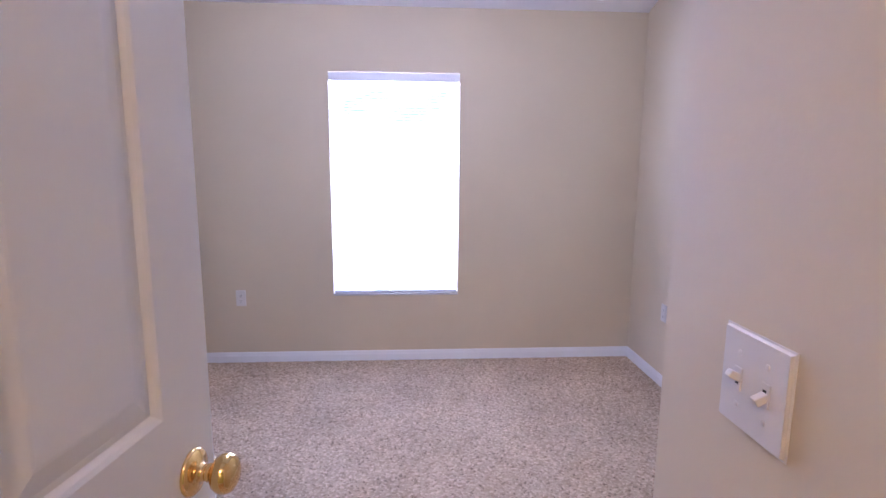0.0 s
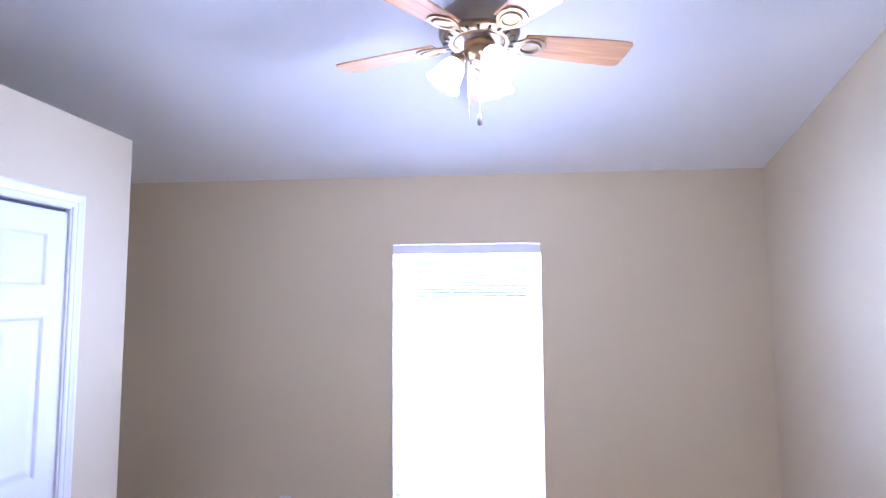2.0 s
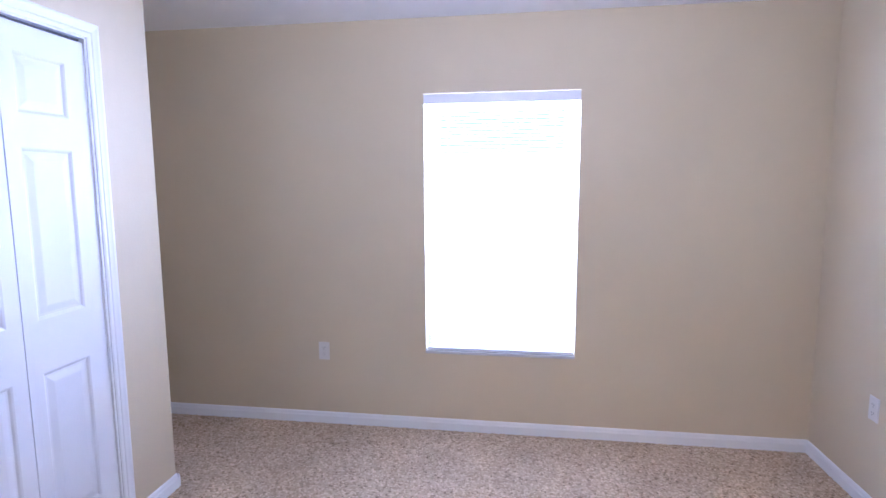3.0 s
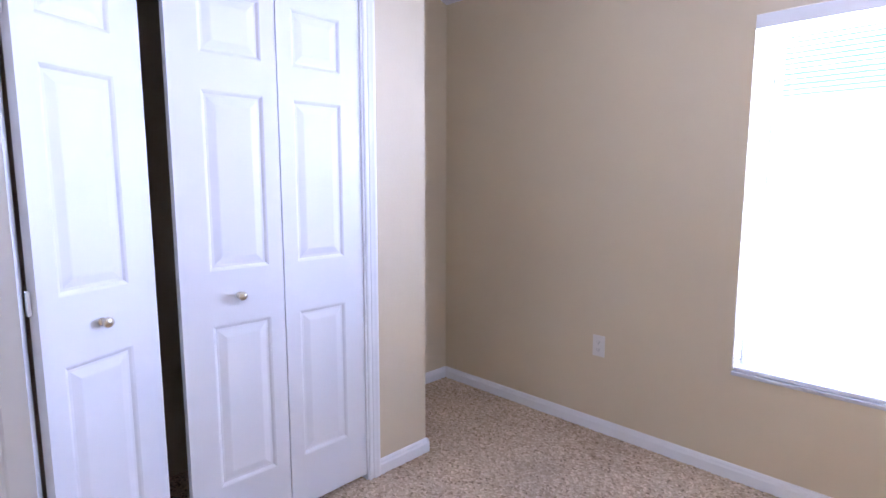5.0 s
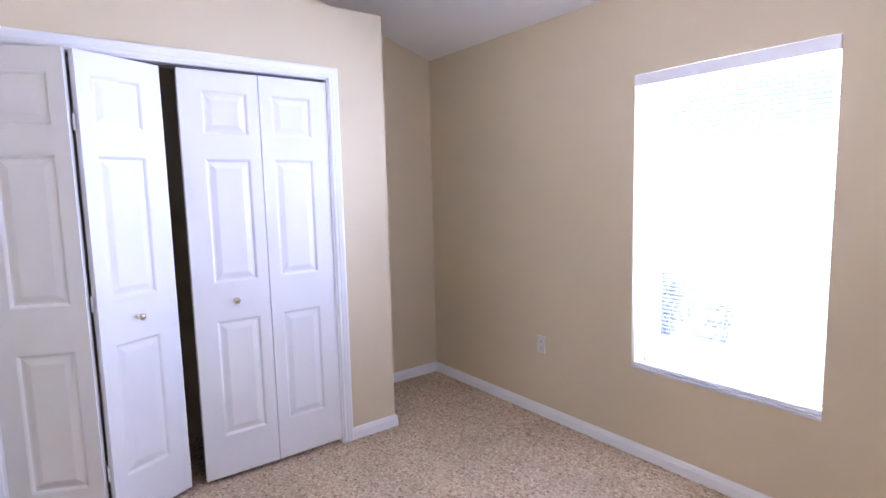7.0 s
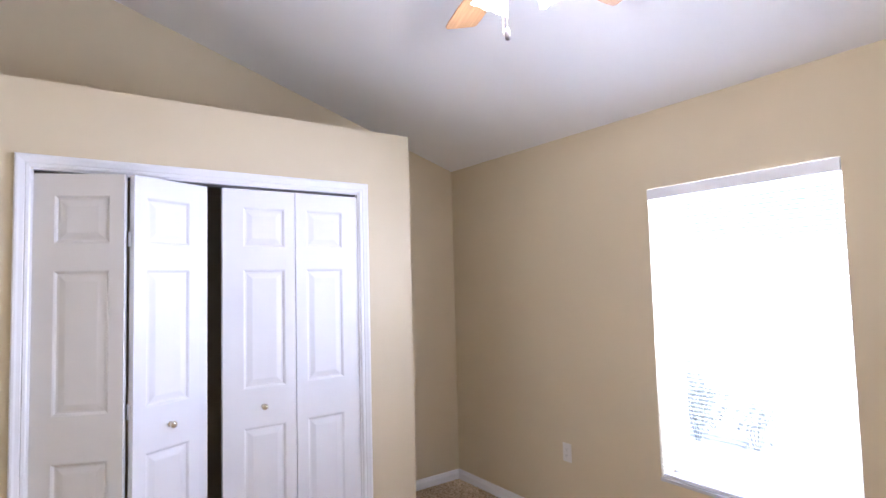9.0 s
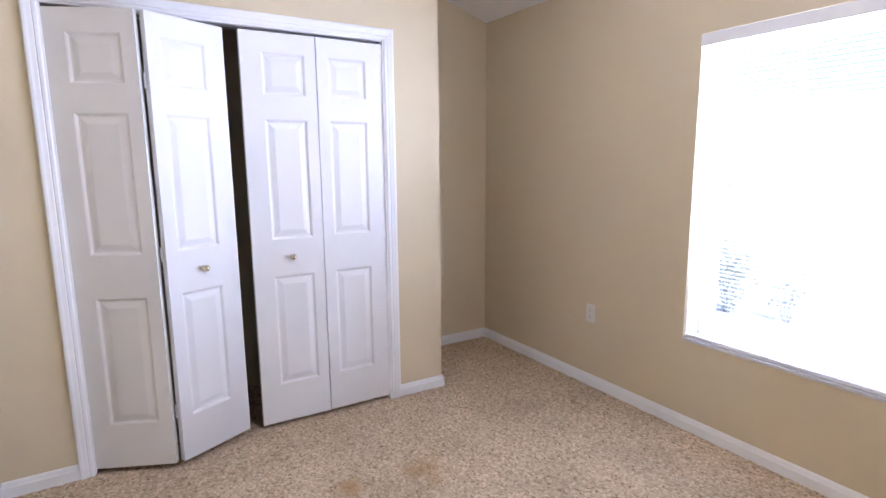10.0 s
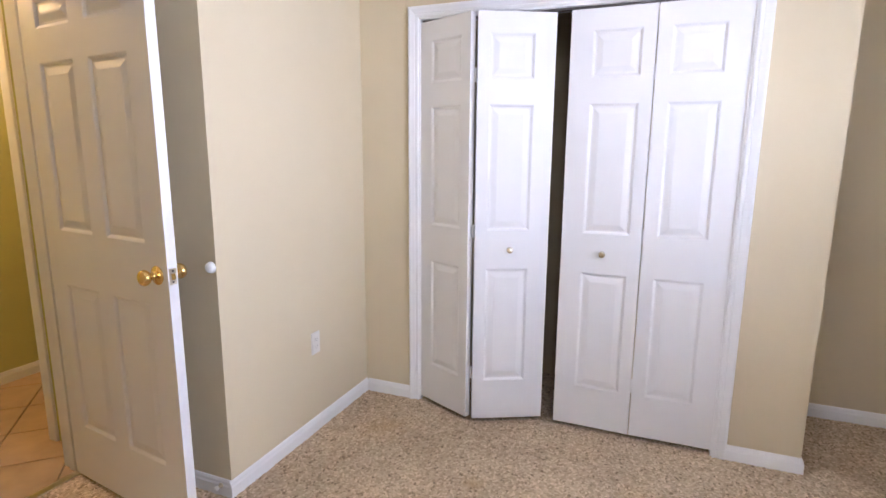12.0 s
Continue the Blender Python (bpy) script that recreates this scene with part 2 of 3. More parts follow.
def side_wall(name, xa, xb, y0, y1, label):
    structure(name, prism([(y0, -0.1), (y1, -0.1), (y1, ceil_z(y1) + 0.05), (y0, ceil_z(y0) + 0.05)], "x", xa, xb), M_WALL, label, "wall")


side_wall("wall_east", EX, EX + T, SY - T, NY, "beige painted drywall side wall")
side_wall("wall_west", WX - T, WX, SY - T, NY, "beige painted drywall wall rising behind the closet")
top = ceil_z(SY) + 0.08
structure("wall_south_1", box(WX, AX0, SY - T, SY, -0.1, top), M_WALL, "beige painted drywall wall with an outlet", "wall")
structure("wall_south_2", box(AX1, EX, SY - T, SY, -0.1, top), M_WALL, "beige painted drywall wall beside the entry", "wall")
structure("wall_south_3", box(AX0, AX1, SY - T, SY, EAVE + 0.01, top), M_WALL, "beige painted drywall above the entry alcove", "wall")
structure("wall_alcove_1", box(AX0 - T, AX0, DY - T, SY - T, -0.1, EAVE + 0.1), M_WALL, "beige painted alcove wall behind the open door", "wall")
structure("wall_alcove_2", box(AX1, AX1 + T, DY - T, SY - T, -0.1, EAVE + 0.1), M_WALL, "beige painted alcove wall with a light switch", "wall")
bm = bmesh.new()
box(AX0, DO0 - 0.02, DY - T, DY, -0.1, EAVE + 0.1, bm=bm)
box(DO0 - 0.02, AX1, DY - T, DY, DOZ + 0.02, EAVE + 0.1, bm=bm)
structure("wall_entry", bm, M_WALL, "beige painted wall round the entry doorway", "wall")
# closet box
CT = 0.11
bm = prism([(SY, -0.1), (CO0, -0.1), (CO0, COZ), (CO1, COZ), (CO1, -0.1), (CLY, -0.1), (CLY, LEDGE), (SY, LEDGE)], "x", CX - CT, CX)
bmesh.ops.bevel(bm, geom=[e for e in bm.edges if all(v.co.x > -0.001 and (v.co.y > CLY - 0.001 or v.co.z > LEDGE - 0.001) for v in e.verts)], offset=0.003, segments=2, affect="EDGES")
structure("wall_closet_front", bm, M_WALL, "beige painted closet front with a wide opening", "wall")
structure("wall_closet_side", box(WX, CX - CT, CLY - CT, CLY, -0.1, LEDGE), M_WALL, "beige painted closet end wall", "wall")
structure("closet_ledge", box(WX, CX - CT, SY, CLY - CT, LEDGE - 0.1, LEDGE - 0.003), M_WALL, "beige painted flat top of the closet", "wall")
# ceilings
structure("ceiling", prism([(SY - T, ceil_z(SY - T)), (NY, EAVE), (NY, EAVE + 0.15), (SY - T, ceil_z(SY - T) + 0.15)], "x", WX, EX), M_CEIL, "white textured sloping ceiling", "ceiling")
structure("ceiling_alcove", box(AX0, AX1, DY, SY - T, EAVE, EAVE + 0.1), M_CEIL, "white flat ceiling of the entry alcove", "ceiling")

# carpet: backing slab and a relief of tufts
structure("floor", box(WX - T, EX + T, DY - 0.02, NY + 0.1, -0.12, -0.012), M_GROUT, "floor slab under the carpet", "floor")


def carpet_sheet(xa, xb, ya, yb, step, name):
    nx, ny = int((xb - xa) / step), int((yb - ya) / step)
    rng = np.random.default_rng(4)
    gx, gy = np.meshgrid(np.linspace(xa, xb, nx + 1), np.linspace(ya, yb, ny + 1), indexing="ij")
    gz = rng.uniform(-0.0055, 0.0008, gx.shape)
    gx = gx + rng.uniform(-0.35, 0.35, gx.shape) * step
    gy = gy + rng.uniform(-0.35, 0.35, gx.shape) * step
    co = np.stack([gx, gy, gz], -1).reshape(-1, 3)
    i = np.arange(nx)[:, None] * (ny + 1) + np.arange(ny)[None, :]
    f = np.stack([i, i + ny + 1, i + ny + 2, i + 1], -1).reshape(-1, 4)
    me = bpy.data.meshes.new(name)
    me.from_pydata(co.tolist(), [], f.tolist())
    me.materials.append(M_CARPET)
    me.shade_smooth()
    return tagged(new(name, me), "speckled beige frieze carpet with brown flecks and faint stains", "carpet", kind="structure")


carpet_sheet(WX, EX, SY, NY, 0.0085, "carpet")
carpet_sheet(AX0, AX1, DY, SY, 0.0085, "carpet_alcove")


# baseboards
def baseboard(p, q, side, name="baseboard", mat_=None):
    """From p to q on the wall's face; the profile stands out to the side (a unit vector)."""
    h, d = 0.071, 0.013
    prof = [(0, -0.01), (d, -0.01), (d, h * 0.62), (d * 0.72, h * 0.74), (d * 0.62, h * 0.86), (d * 0.3, h * 0.97), (0, h)]
    bm = bmesh.new()
    rows = []
    for c in (p, q):
        rows.append([bm.verts.new((c[0] + side[0] * u, c[1] + side[1] * u, z)) for u, z in prof])
    n = len(prof)
    for i in range(n):
        bm.faces.new((rows[0][i], rows[0][(i + 1) % n], rows[1][(i + 1) % n], rows[1][i]))
    bm.faces.new(rows[0])
    bm.faces.new(rows[1])
    return structure(name, bm, mat_ or M_TRIM, "white painted wooden baseboard", "baseboard")


CW = 0.058
baseboard((WX, NY), (EX, NY), (0, -1))
baseboard((EX, SY), (EX, NY - 0.013), (-1, 0))
baseboard((WX, CLY + 0.013), (WX, NY - 0.013), (1, 0))
baseboard((WX, CLY), (CX + 0.013, CLY), (0, 1))
baseboard((CX, CO1 + CW + 0.004), (CX, CLY), (1, 0))
baseboard((CX, SY + 0.013), (CX, CO0 - CW - 0.004), (1, 0))
baseboard((CX, SY), (AX0 + 0.013, SY), (0, 1))
baseboard((AX0, DY + 0.015), (AX0, SY), (1, 0))
baseboard((AX1 - 0.013, SY), (EX - 0.013, SY), (0, 1))
baseboard((AX1, DY + 0.015), (AX1, SY), (-1, 0))


# mitred door casing
def casing(name, at, a, b, z, normal, label, foot=-0.01):
    """Round an opening from a to b, z high. at(u, d, z) gives a place: u along the wall, d out from it."""
    prof = [(0.004, 0), (0.004, 0.009), (0.010, 0.0125), (0.020, 0.013), (0.0235, 0.0105), (0.027, 0.0135), (0.040, 0.016), (0.048, 0.0185), (0.056, 0.0185), (CW + 0.003, 0.0155), (CW + 0.003, 0)]
    bm = bmesh.new()
    rows = []
    for u, d in prof:
        rows.append([bm.verts.new(at(s, d * normal, h)) for s, h in ((a - u, foot), (a - u, z + u), (b + u, z + u), (b + u, foot))])
    for p, q in zip(rows, rows[1:]):
        for i in range(3):
            bm.faces.new((p[i], p[i + 1], q[i + 1], q[i]))
    bm.faces.new([r[0] for r in rows])
    bm.faces.new([r[3] for r in rows])
    return structure(name, bm, M_TRIM, label, "door casing")


casing("trim_closet", lambda u, d, z: (CX + d, u, z), CO0, CO1, COZ, 1, "white moulded casing round the closet opening")
JW = 0.012
bm = box(CX - CT, CX + 0.004, CO0 - 0.004, CO0 + JW - 0.008, -0.01, COZ)
box(CX - CT, CX + 0.004, CO1 - JW + 0.008, CO1 + 0.004, -0.01, COZ, bm=bm)
box(CX - CT, CX + 0.004, CO0 + 0.004, CO1 - 0.004, COZ - 0.004, COZ + 0.004, bm=bm)
structure("closet_jamb", bm, M_TRIM, "white painted closet jamb", "door jamb")
bm = box(DO0 - 0.02, DO0, DY - T - 0.004, DY + 0.003, -0.01, DOZ)
box(DO1, AX1 - 0.002, DY - T - 0.004, DY + 0.003, -0.01, DOZ, bm=bm)
box(DO0 - 0.02, AX1 - 0.002, DY - T - 0.004, DY + 0.003, DOZ, DOZ + 0.02, bm=bm)
box(DO0, DO0 + 0.011, DY - 0.075, DY - 0.04, -0.01, DOZ, bm=bm)
structure("entry_jamb", bm, M_TRIM, "white painted entry door jamb", "door jamb")
bm = box(DO0 - 0.02 - CW, DO0 - 0.006, DY, DY + 0.014, -0.01, DOZ + 0.06, 0.003)
structure("trim_entry", bm, M_TRIM, "white casing at the entry hinge side", "door casing")


# ---- doors with moulded panels ----
def panel_mesh(w, h, t):
    """Raised panel, both sides, filling a hole w by h of a slab t thick; origin at its lower corner."""
    bm = bmesh.new()
    for s in (1, -1):
        rings = []
        for ins, dep in ((0, 0), (0.006, 0.003), (0.012, 0.0085), (0.02, 0.0085), (0.044, 0.0025), (0.048, 0.002)):
            y = s * (t / 2 - dep)
            rings.append([bm.verts.new(c) for c in ((ins, y, ins), (w - ins, y, ins), (w - ins, y, h - ins), (ins, y, h - ins))])
        for p, q in zip(rings, rings[1:]):
            for i in range(4):
                bm.faces.new((p[i], p[(i + 1) % 4], q[(i + 1) % 4], q[i]))
        bm.faces.new(rings[-1])
    me = bpy.data.meshes.new("panel")
    bm.normal_update()
    bmesh.ops.recalc_face_normals(bm, faces=bm.faces)
    for f in bm.faces:
        c = f.calc_center_median()
        if f.normal.y * c.y < 0:
            f.normal_flip()
    bm.to_mesh(me)
    bm.free()
    me.materials.append(M_DOOR)
    return me


def leaf_mesh(w, h, t, holes):
    """A door slab in x 0..w, z 0..h, with open holes (x0, x1, z0, z1) for the panels."""
    xs = sorted({0, w, *[v for o in holes for v in o[:2]]})
    zs = sorted({0, h, *[v for o in holes for v in o[2:]]})
    bm = bmesh.new()
    grid = {}
    for s in (1, -1):
        for x in xs:
            for z in zs:
                grid[s, x, z] = bm.verts.new((x, s * t / 2, z))
        for xa, xb in zip(xs, xs[1:]):
            for za, zb in zip(zs, zs[1:]):
                cx, cz = (xa + xb) / 2, (za + zb) / 2
                if not any(o[0] < cx < o[1] and o[2] < cz < o[3] for o in holes):
                    bm.faces.new([grid[s, *k] for k in ((xa, za), (xb, za), (xb, zb), (xa, zb))])
    for x in (0, w):
        for za, zb in zip(zs, zs[1:]):
            bm.faces.new((grid[1, x, za], grid[1, x, zb], grid[-1, x, zb], grid[-1, x, za]))
    for z in (0, h):
        for xa, xb in zip(xs, xs[1:]):
            bm.faces.new((grid[1, xa, z], grid[1, xb, z], grid[-1, xb, z], grid[-1, xa, z]))
    edges = [e for e in bm.edges if len(e.link_faces) == 2 and e.calc_face_angle(0) > 1]
    bmesh.ops.bevel(bm, geom=edges, offset=0.0018, segments=2, affect="EDGES")
    return bm


def door_leaf(parent, m, w, h, t, cols, rows, name="leaf", label=""):
    holes = [(a, b, c, d) for a, b in cols for c, d in rows]
    leaf = part(name, leaf_mesh(w, h, t, holes), M_DOOR, parent, label)
    leaf.matrix_local = m
    made = {}
    for a, b, c, d in holes:
        key = (round(b - a, 4), round(d - c, 4))
        if key not in made:
            made[key] = panel_mesh(*key, t)
        p = part("panel", made[key], None, leaf)
        p.matrix_local = Matrix.Translation((a, 0, c))
    return leaf


KNOB = [(0, 0), (0.0115, 0), (0.0125, 0.002), (0.007, 0.005), (0.0055, 0.012), (0.008, 0.017), (0.014, 0.021), (0.0165, 0.027), (0.015, 0.033), (0.009, 0.0365), (0, 0.0375)]
LH, LT, LW = 2.034, 0.033, 0.3745
ROWS3 = ((0.212, 0.810), (1.005, 1.615), (1.733, 1.94))


def bifold(pivot, hinge, end, flip, label):
    """Two leaves hinged on their closet side: from the pivot at the jamb to the fold, and on to the free end, as (x, y) on the floor."""
    top_ = thing("bifold_door", pose(pivot[0], pivot[1], 0.024), label, "closet door", "closet doors")
    gap = 0.003 if flip > 0 else 0.0012
    for k, (p, q) in enumerate(((pivot, hinge), (hinge, end))):
        v = Vector((q[0] - p[0], q[1] - p[1]))
        ang = math.degrees(math.atan2(v.y, v.x))
        cols = ((0.097, 0.313),) if k == 0 else ((0.056, 0.272),)
        lf = door_leaf(top_, pose(p[0] - pivot[0], p[1] - pivot[1], 0, 0, 0, ang) @ pose(gap * k, -flip * LT / 2, 0), LW - 0.001 - gap, LH, LT, cols, ROWS3)
        if k == 1:
            kb = part("knob", lathe(KNOB, 20), M_NICKEL, lf, "small round satin brass knob", True)
            s = -1 if flip > 0 else 1
            kb.matrix_local = Matrix.Translation((LW * 0.5 - 0.014, s * LT / 2, 0.910)) @ pose(0, 0, 0, 90 if s < 0 else -90)
    for z in (0.25, 1.0, 1.75):
        hg = part("hinge", box(-0.010, 0.012, -0.004, 0.006, z - 0.032, z + 0.032, 0.0015), M_TRIM, top_, "white painted hinge")
        hg.location = (hinge[0] - pivot[0] + 0.006, hinge[1] - pivot[1], 0)
    return top_


BX = CX - 0.038
bifold((BX, CO0 + 0.004), (0.118, 0.7005), (BX - 0.012, 1.042), 1, "white moulded three-panel bifold closet door, partly folded open")
bifold((BX, CO1 - 0.004), (BX + 0.006, 1.4935), (BX, 1.1195), -1, "white moulded three-panel bifold closet door, closed flat")
# the track's dark colour paints in the shade of the gap above the leaves
structure("closet_track", box(CX - 0.055, CX - 0.018, CO0 + 0.006, CO1 - 0.006, COZ - 0.012, COZ - 0.005), M_FOB_GAP_SHADE, "metal bifold track under the closet header, coloured dark as gap shade", "door track")

# entry door, swung open beside the alcove wall
HINGE, FREE = (DO0 + 0.010, DY + 0.006), (1.352, 0.050)
ang = math.degrees(math.atan2(FREE[1] - HINGE[1], FREE[0] - HINGE[0]))
EW, EH, ET = 0.791, 2.03, 0.035
entry = thing("door_1", pose(HINGE[0], HINGE[1], 0.016, 0, 0, ang), "white six-panel entry door standing open, brass knobs", "door")
slab = door_leaf(entry, Matrix(), EW, EH, ET, ((0.110, 0.345), (0.441, 0.676)), ((0.245, 0.868), (1.085, 1.715), (1.835, 1.935)), "slab")
EK = [(0, 0), (0.033, 0), (0.034, 0.003), (0.030, 0.007), (0.021, 0.010), (0.013, 0.012), (0.0115, 0.022), (0.013, 0.0245), (0.0115, 0.027), (0.015, 0.031),
      (0.0235, 0.036), (0.0275, 0.044), (0.0275, 0.051), (0.0235, 0.059), (0.014, 0.064), (0, 0.0655)]
for s in (1, -1):
    kb = part("door_knob", lathe(EK, 32), M_BRASS, entry, "polished brass door knob with round rosette", True)
    kb.matrix_local = Matrix.Translation((EW - 0.058, s * ET / 2, 0.980)) @ pose(0, 0, 0, 90 if s < 0 else -90)
lp = part("latch_plate", box(EW - 0.001, EW + 0.0015, -0.0125, 0.0125, 0.952, 1.008, 0.0005), M_STEEL, entry, "brass latch plate on the door edge")
part("latch_bolt", prism([(EW, -0.006), (EW + 0.011, -0.006), (EW + 0.004, 0.007), (EW, 0.007)], "z", 0.970, 0.990), M_BRASS, lp)
for z in (0.961, 0.999):
    part("screw", lathe([(0.0034, 0), (0.0034, 0.001), (0, 0.0015)], 10, Matrix.Translation((EW + 0.0012, 0, z)) @ pose(0, 0, 0, 0, 90)), M_DARK, lp)
for z in (0.2, 1.02, 1.83):
    part("hinge", box(-0.006, 0.006, 0.016, 0.028, z - 0.045, z + 0.045, 0.003), M_BRASS, entry, "brass butt hinge")

# wall bumper behind the knob, and a baseboard stop
bump = thing("wall_bumper", pose(AX0, -0.024, 0.972, 0, 90), "round white rubber wall bumper at knob height", "door stop")
part("disc", lathe([(0, 0), (0.023, 0), (0.023, 0.003), (0.021, 0.009), (0.019, 0.014), (0.014, 0.0185), (0.007, 0.021), (0, 0.0215)], 28), M_RUBBER, bump, smooth=True)
stop = thing("baseboard_stop", pose(AX0 + 0.012, -0.045, 0.045, 0, 90), "small white stop screwed to the baseboard", "door stop")
part("stem", lathe([(0, 0), (0.011, 0), (0.011, 0.003), (0.005, 0.005), (0.005, 0.022), (0, 0.022)], 16), M_STEEL, stop, smooth=True)
part("tip", lathe([(0, 0.020), (0.009, 0.020), (0.009, 0.031), (0.006, 0.034), (0, 0.0345)], 16), M_RUBBER, stop, "white rubber tip", True)


# ---- outlets and switch ----
def plate_mesh(w, h):
    bm = box(-w / 2, w / 2, 0, 0.0052, -h / 2, h / 2)
    edges = [e for e in bm.edges if all(v.co.y > 0.004 for v in e.verts)]
    bmesh.ops.bevel(bm, geom=edges, offset=0.004, segments=3, affect="EDGES")
    return bm


def screw(parent, x, z):
    s = part("screw", lathe([(0, 0), (0.0035, 0), (0.0033, 0.0012), (0, 0.0018)], 12), M_PLATE, parent, "painted plate screw")
    s.matrix_local = Matrix.Translation((x, 0.005, z)) @ pose(0, 0, 0, -90)


def outlet(m, where):
    o = thing("wall_outlet", m, "white duplex wall outlet on the " + where, "outlet", "wall outlets")
    part("plate", plate_mesh(0.07, 0.114), M_PLATE, o)
    for z in (0.0195, -0.0195):
        bm = lathe([(0, 0), (0.0172, 0), (0.0165, 0.002), (0, 0.002)], 24)
        for v in bm.verts:
            v.co.y = max(-0.0135, min(0.0135, v.co.y))
        bmesh.ops.transform(bm, matrix=Matrix.Translation((0, 0.005, z)) @ pose(0, 0, 0, -90), verts=bm.verts)
        r = part("receptacle", bm, M_PLATE, o)
        for x, hh in ((-0.0063, 0.0042), (0.0063, 0.0034)):
            part("slot", box(x - 0.0011, x + 0.0011, 0.0068, 0.0074, z + 0.003 - hh, z + 0.003 + hh), M_DARK, r)
        part("slot", lathe([(0, 0), (0.0023, 0), (0.0023, 0.0006), (0, 0.0006)], 10, Matrix.Translation((0, 0.0068, z - 0.0075)) @ pose(0, 0, 0, -90)), M_DARK, r)
    screw(o, 0, 0)


outlet(pose(0.485, NY, 0.469, 0, 0, 180), "window wall")
outlet(pose(EX, 2.52, 0.476, 0, 0, 90), "side wall")
outlet(pose(0.502, SY, 0.462, 0, 0, 0), "wall beside the closet")

sw = thing("light_switch", pose(AX1, -0.203, 1.192, 0, 0, 90), "white two-gang toggle light switch plate", "light switch")
part("plate", plate_mesh(0.113, 0.114), M_PLATE, sw)
for x, tilt in ((-0.023, -28), (0.023, 28)):
    part("slot_frame", box(x - 0.0065, x + 0.0065, 0.004, 0.0064, -0.013, 0.013, 0.0006), M_PLATE, sw)
    part("slot", box(x - 0.0028, x + 0.0028, 0.0063, 0.0067, -0.0062, 0.0062), M_DARK, sw)
    tg = part("toggle", box(-0.0048, 0.0048, 0, 0.0150, -0.0044, 0.0044, 0.0016), M_PLATE, sw, "white toggle lever")
    tg.matrix_local = Matrix.Translation((x, 0.004, 0)) @ pose(0, 0, 0, tilt)
    for z in (0.030, -0.030):
        screw(sw, x, z)

# ---- window with blind ----
wx0, wx1, wz0, wz1 = WIN
wc = (wx0 + wx1) / 2
win = tagged(new("window_1"), "single-hung white vinyl window with clear panes", "window", kind="structure")
win.location = (wc, NY + 0.13, wz0)
ww, wh = wx1 - wx0, wz1 - wz0


def frame_bm(a, b, c, d, t, y0, y1):
    bm = box(a, a + t, y0, y1, c, d, 0.002)
    box(b - t, b, y0, y1, c, d, 0.002, bm)
    box(a + t, b - t, y0, y1, c, c + t, 0.002, bm)
    box(a + t, b - t, y0, y1, d - t, d, 0.002, bm)
    return bm


part("window_frame", frame_bm(-ww / 2 + 0.001, ww / 2 - 0.001, 0.001, wh - 0.001, 0.035, 0, 0.06), M_VINYL, win)
for name, c, d, y in (("sash", 0.036, 0.76, 0.008), ("sash", 0.74, wh - 0.036, 0.034)):
    s = part(name, frame_bm(-ww / 2 + 0.036, ww / 2 - 0.036, c, d, 0.035, y, y + 0.024), M_VINYL, win)
    g = part("pane", box(-ww / 2 + 0.068, ww / 2 - 0.068, y + 0.010, y + 0.014, c + 0.032, d - 0.032), M_GLASS, s)
    g.visible_shadow = False
structure("window_sill", box(wx0 - 0.001, wx1 + 0.001, NY - 0.005, NY + 0.13, wz0 - 0.016, wz0 + 0.001, 0.003), M_SILL, "pale cultured-marble window sill", "window sill")

blind = thing("window_blind", pose(wc, NY + 0.020, wz0), "white vinyl mini blind lowered, slats tilted half open", "blind")
bw = ww - 0.012
part("headrail", box(-bw / 2, bw / 2, -0.012, 0.028, wh - 0.048, wh - 0.008, 0.002), M_VINYL, blind)
val = part("valance", box(-ww / 2 + 0.001, ww / 2 - 0.001, -0.030, -0.024, wh - 0.060, wh - 0.004, 0.002), M_VINYL, blind, "flat white valance")
for s in (-1, 1):
    part("valance_return", box(s * (ww / 2 - 0.004) - 0.0025, s * (ww / 2 - 0.004) + 0.0025, -0.024, -0.004, wh - 0.060, wh - 0.004), M_VINYL, val)


def slat_mesh():
    bm = bmesh.new()
    ring = []
    for x in (-bw / 2, bw / 2):
        pts = [(-0.0125, 0.0), (-0.006, 0.0017), (0, 0.0023), (0.006, 0.0017), (0.0125, 0.0)]
        up = [bm.verts.new((x, y, z)) for y, z in pts]
        dn = [bm.verts.new((x, y, z - 0.0005)) for y, z in reversed(pts)]
        ring.append(up + dn)
    n = len(ring[0])
    for i in range(n):
        bm.faces.new((ring[0][i], ring[0][(i + 1) % n], ring[1][(i + 1) % n], ring[1][i]))
    return to_mesh("slat", bm, M_SLAT)


slat = slat_mesh()
zs_ = np.arange(0.032, wh - 0.06, 0.0205)
for k, z in enumerate(zs_):
    s = part("slat", slat, None, blind)
    s.matrix_local = Matrix.Translation((0, 0.008, z)) @ pose(0, 0, 0, -16 + random.uniform(-1.5, 1.5), random.uniform(-0.1, 0.1))
part("bottom_rail", box(-bw / 2, bw / 2, -0.005, 0.021, 0.002, 0.017, 0.003), M_VINYL, blind)
for x in (-bw / 2 + 0.13, 0, bw / 2 - 0.13):
    for y in (-0.0055, 0.0215):
        part("ladder_cord", tube([(x, y, 0.02), (x, y, wh - 0.04)], 0.0007, 5), M_VINYL, blind)
part("tilt_wand", tube([(-bw / 2 + 0.075, -0.018, wh - 0.07), (-bw / 2 + 0.075, -0.02, wh - 0.72)], 0.0028, 6), M_WAND, blind, "thin grey tilt wand")

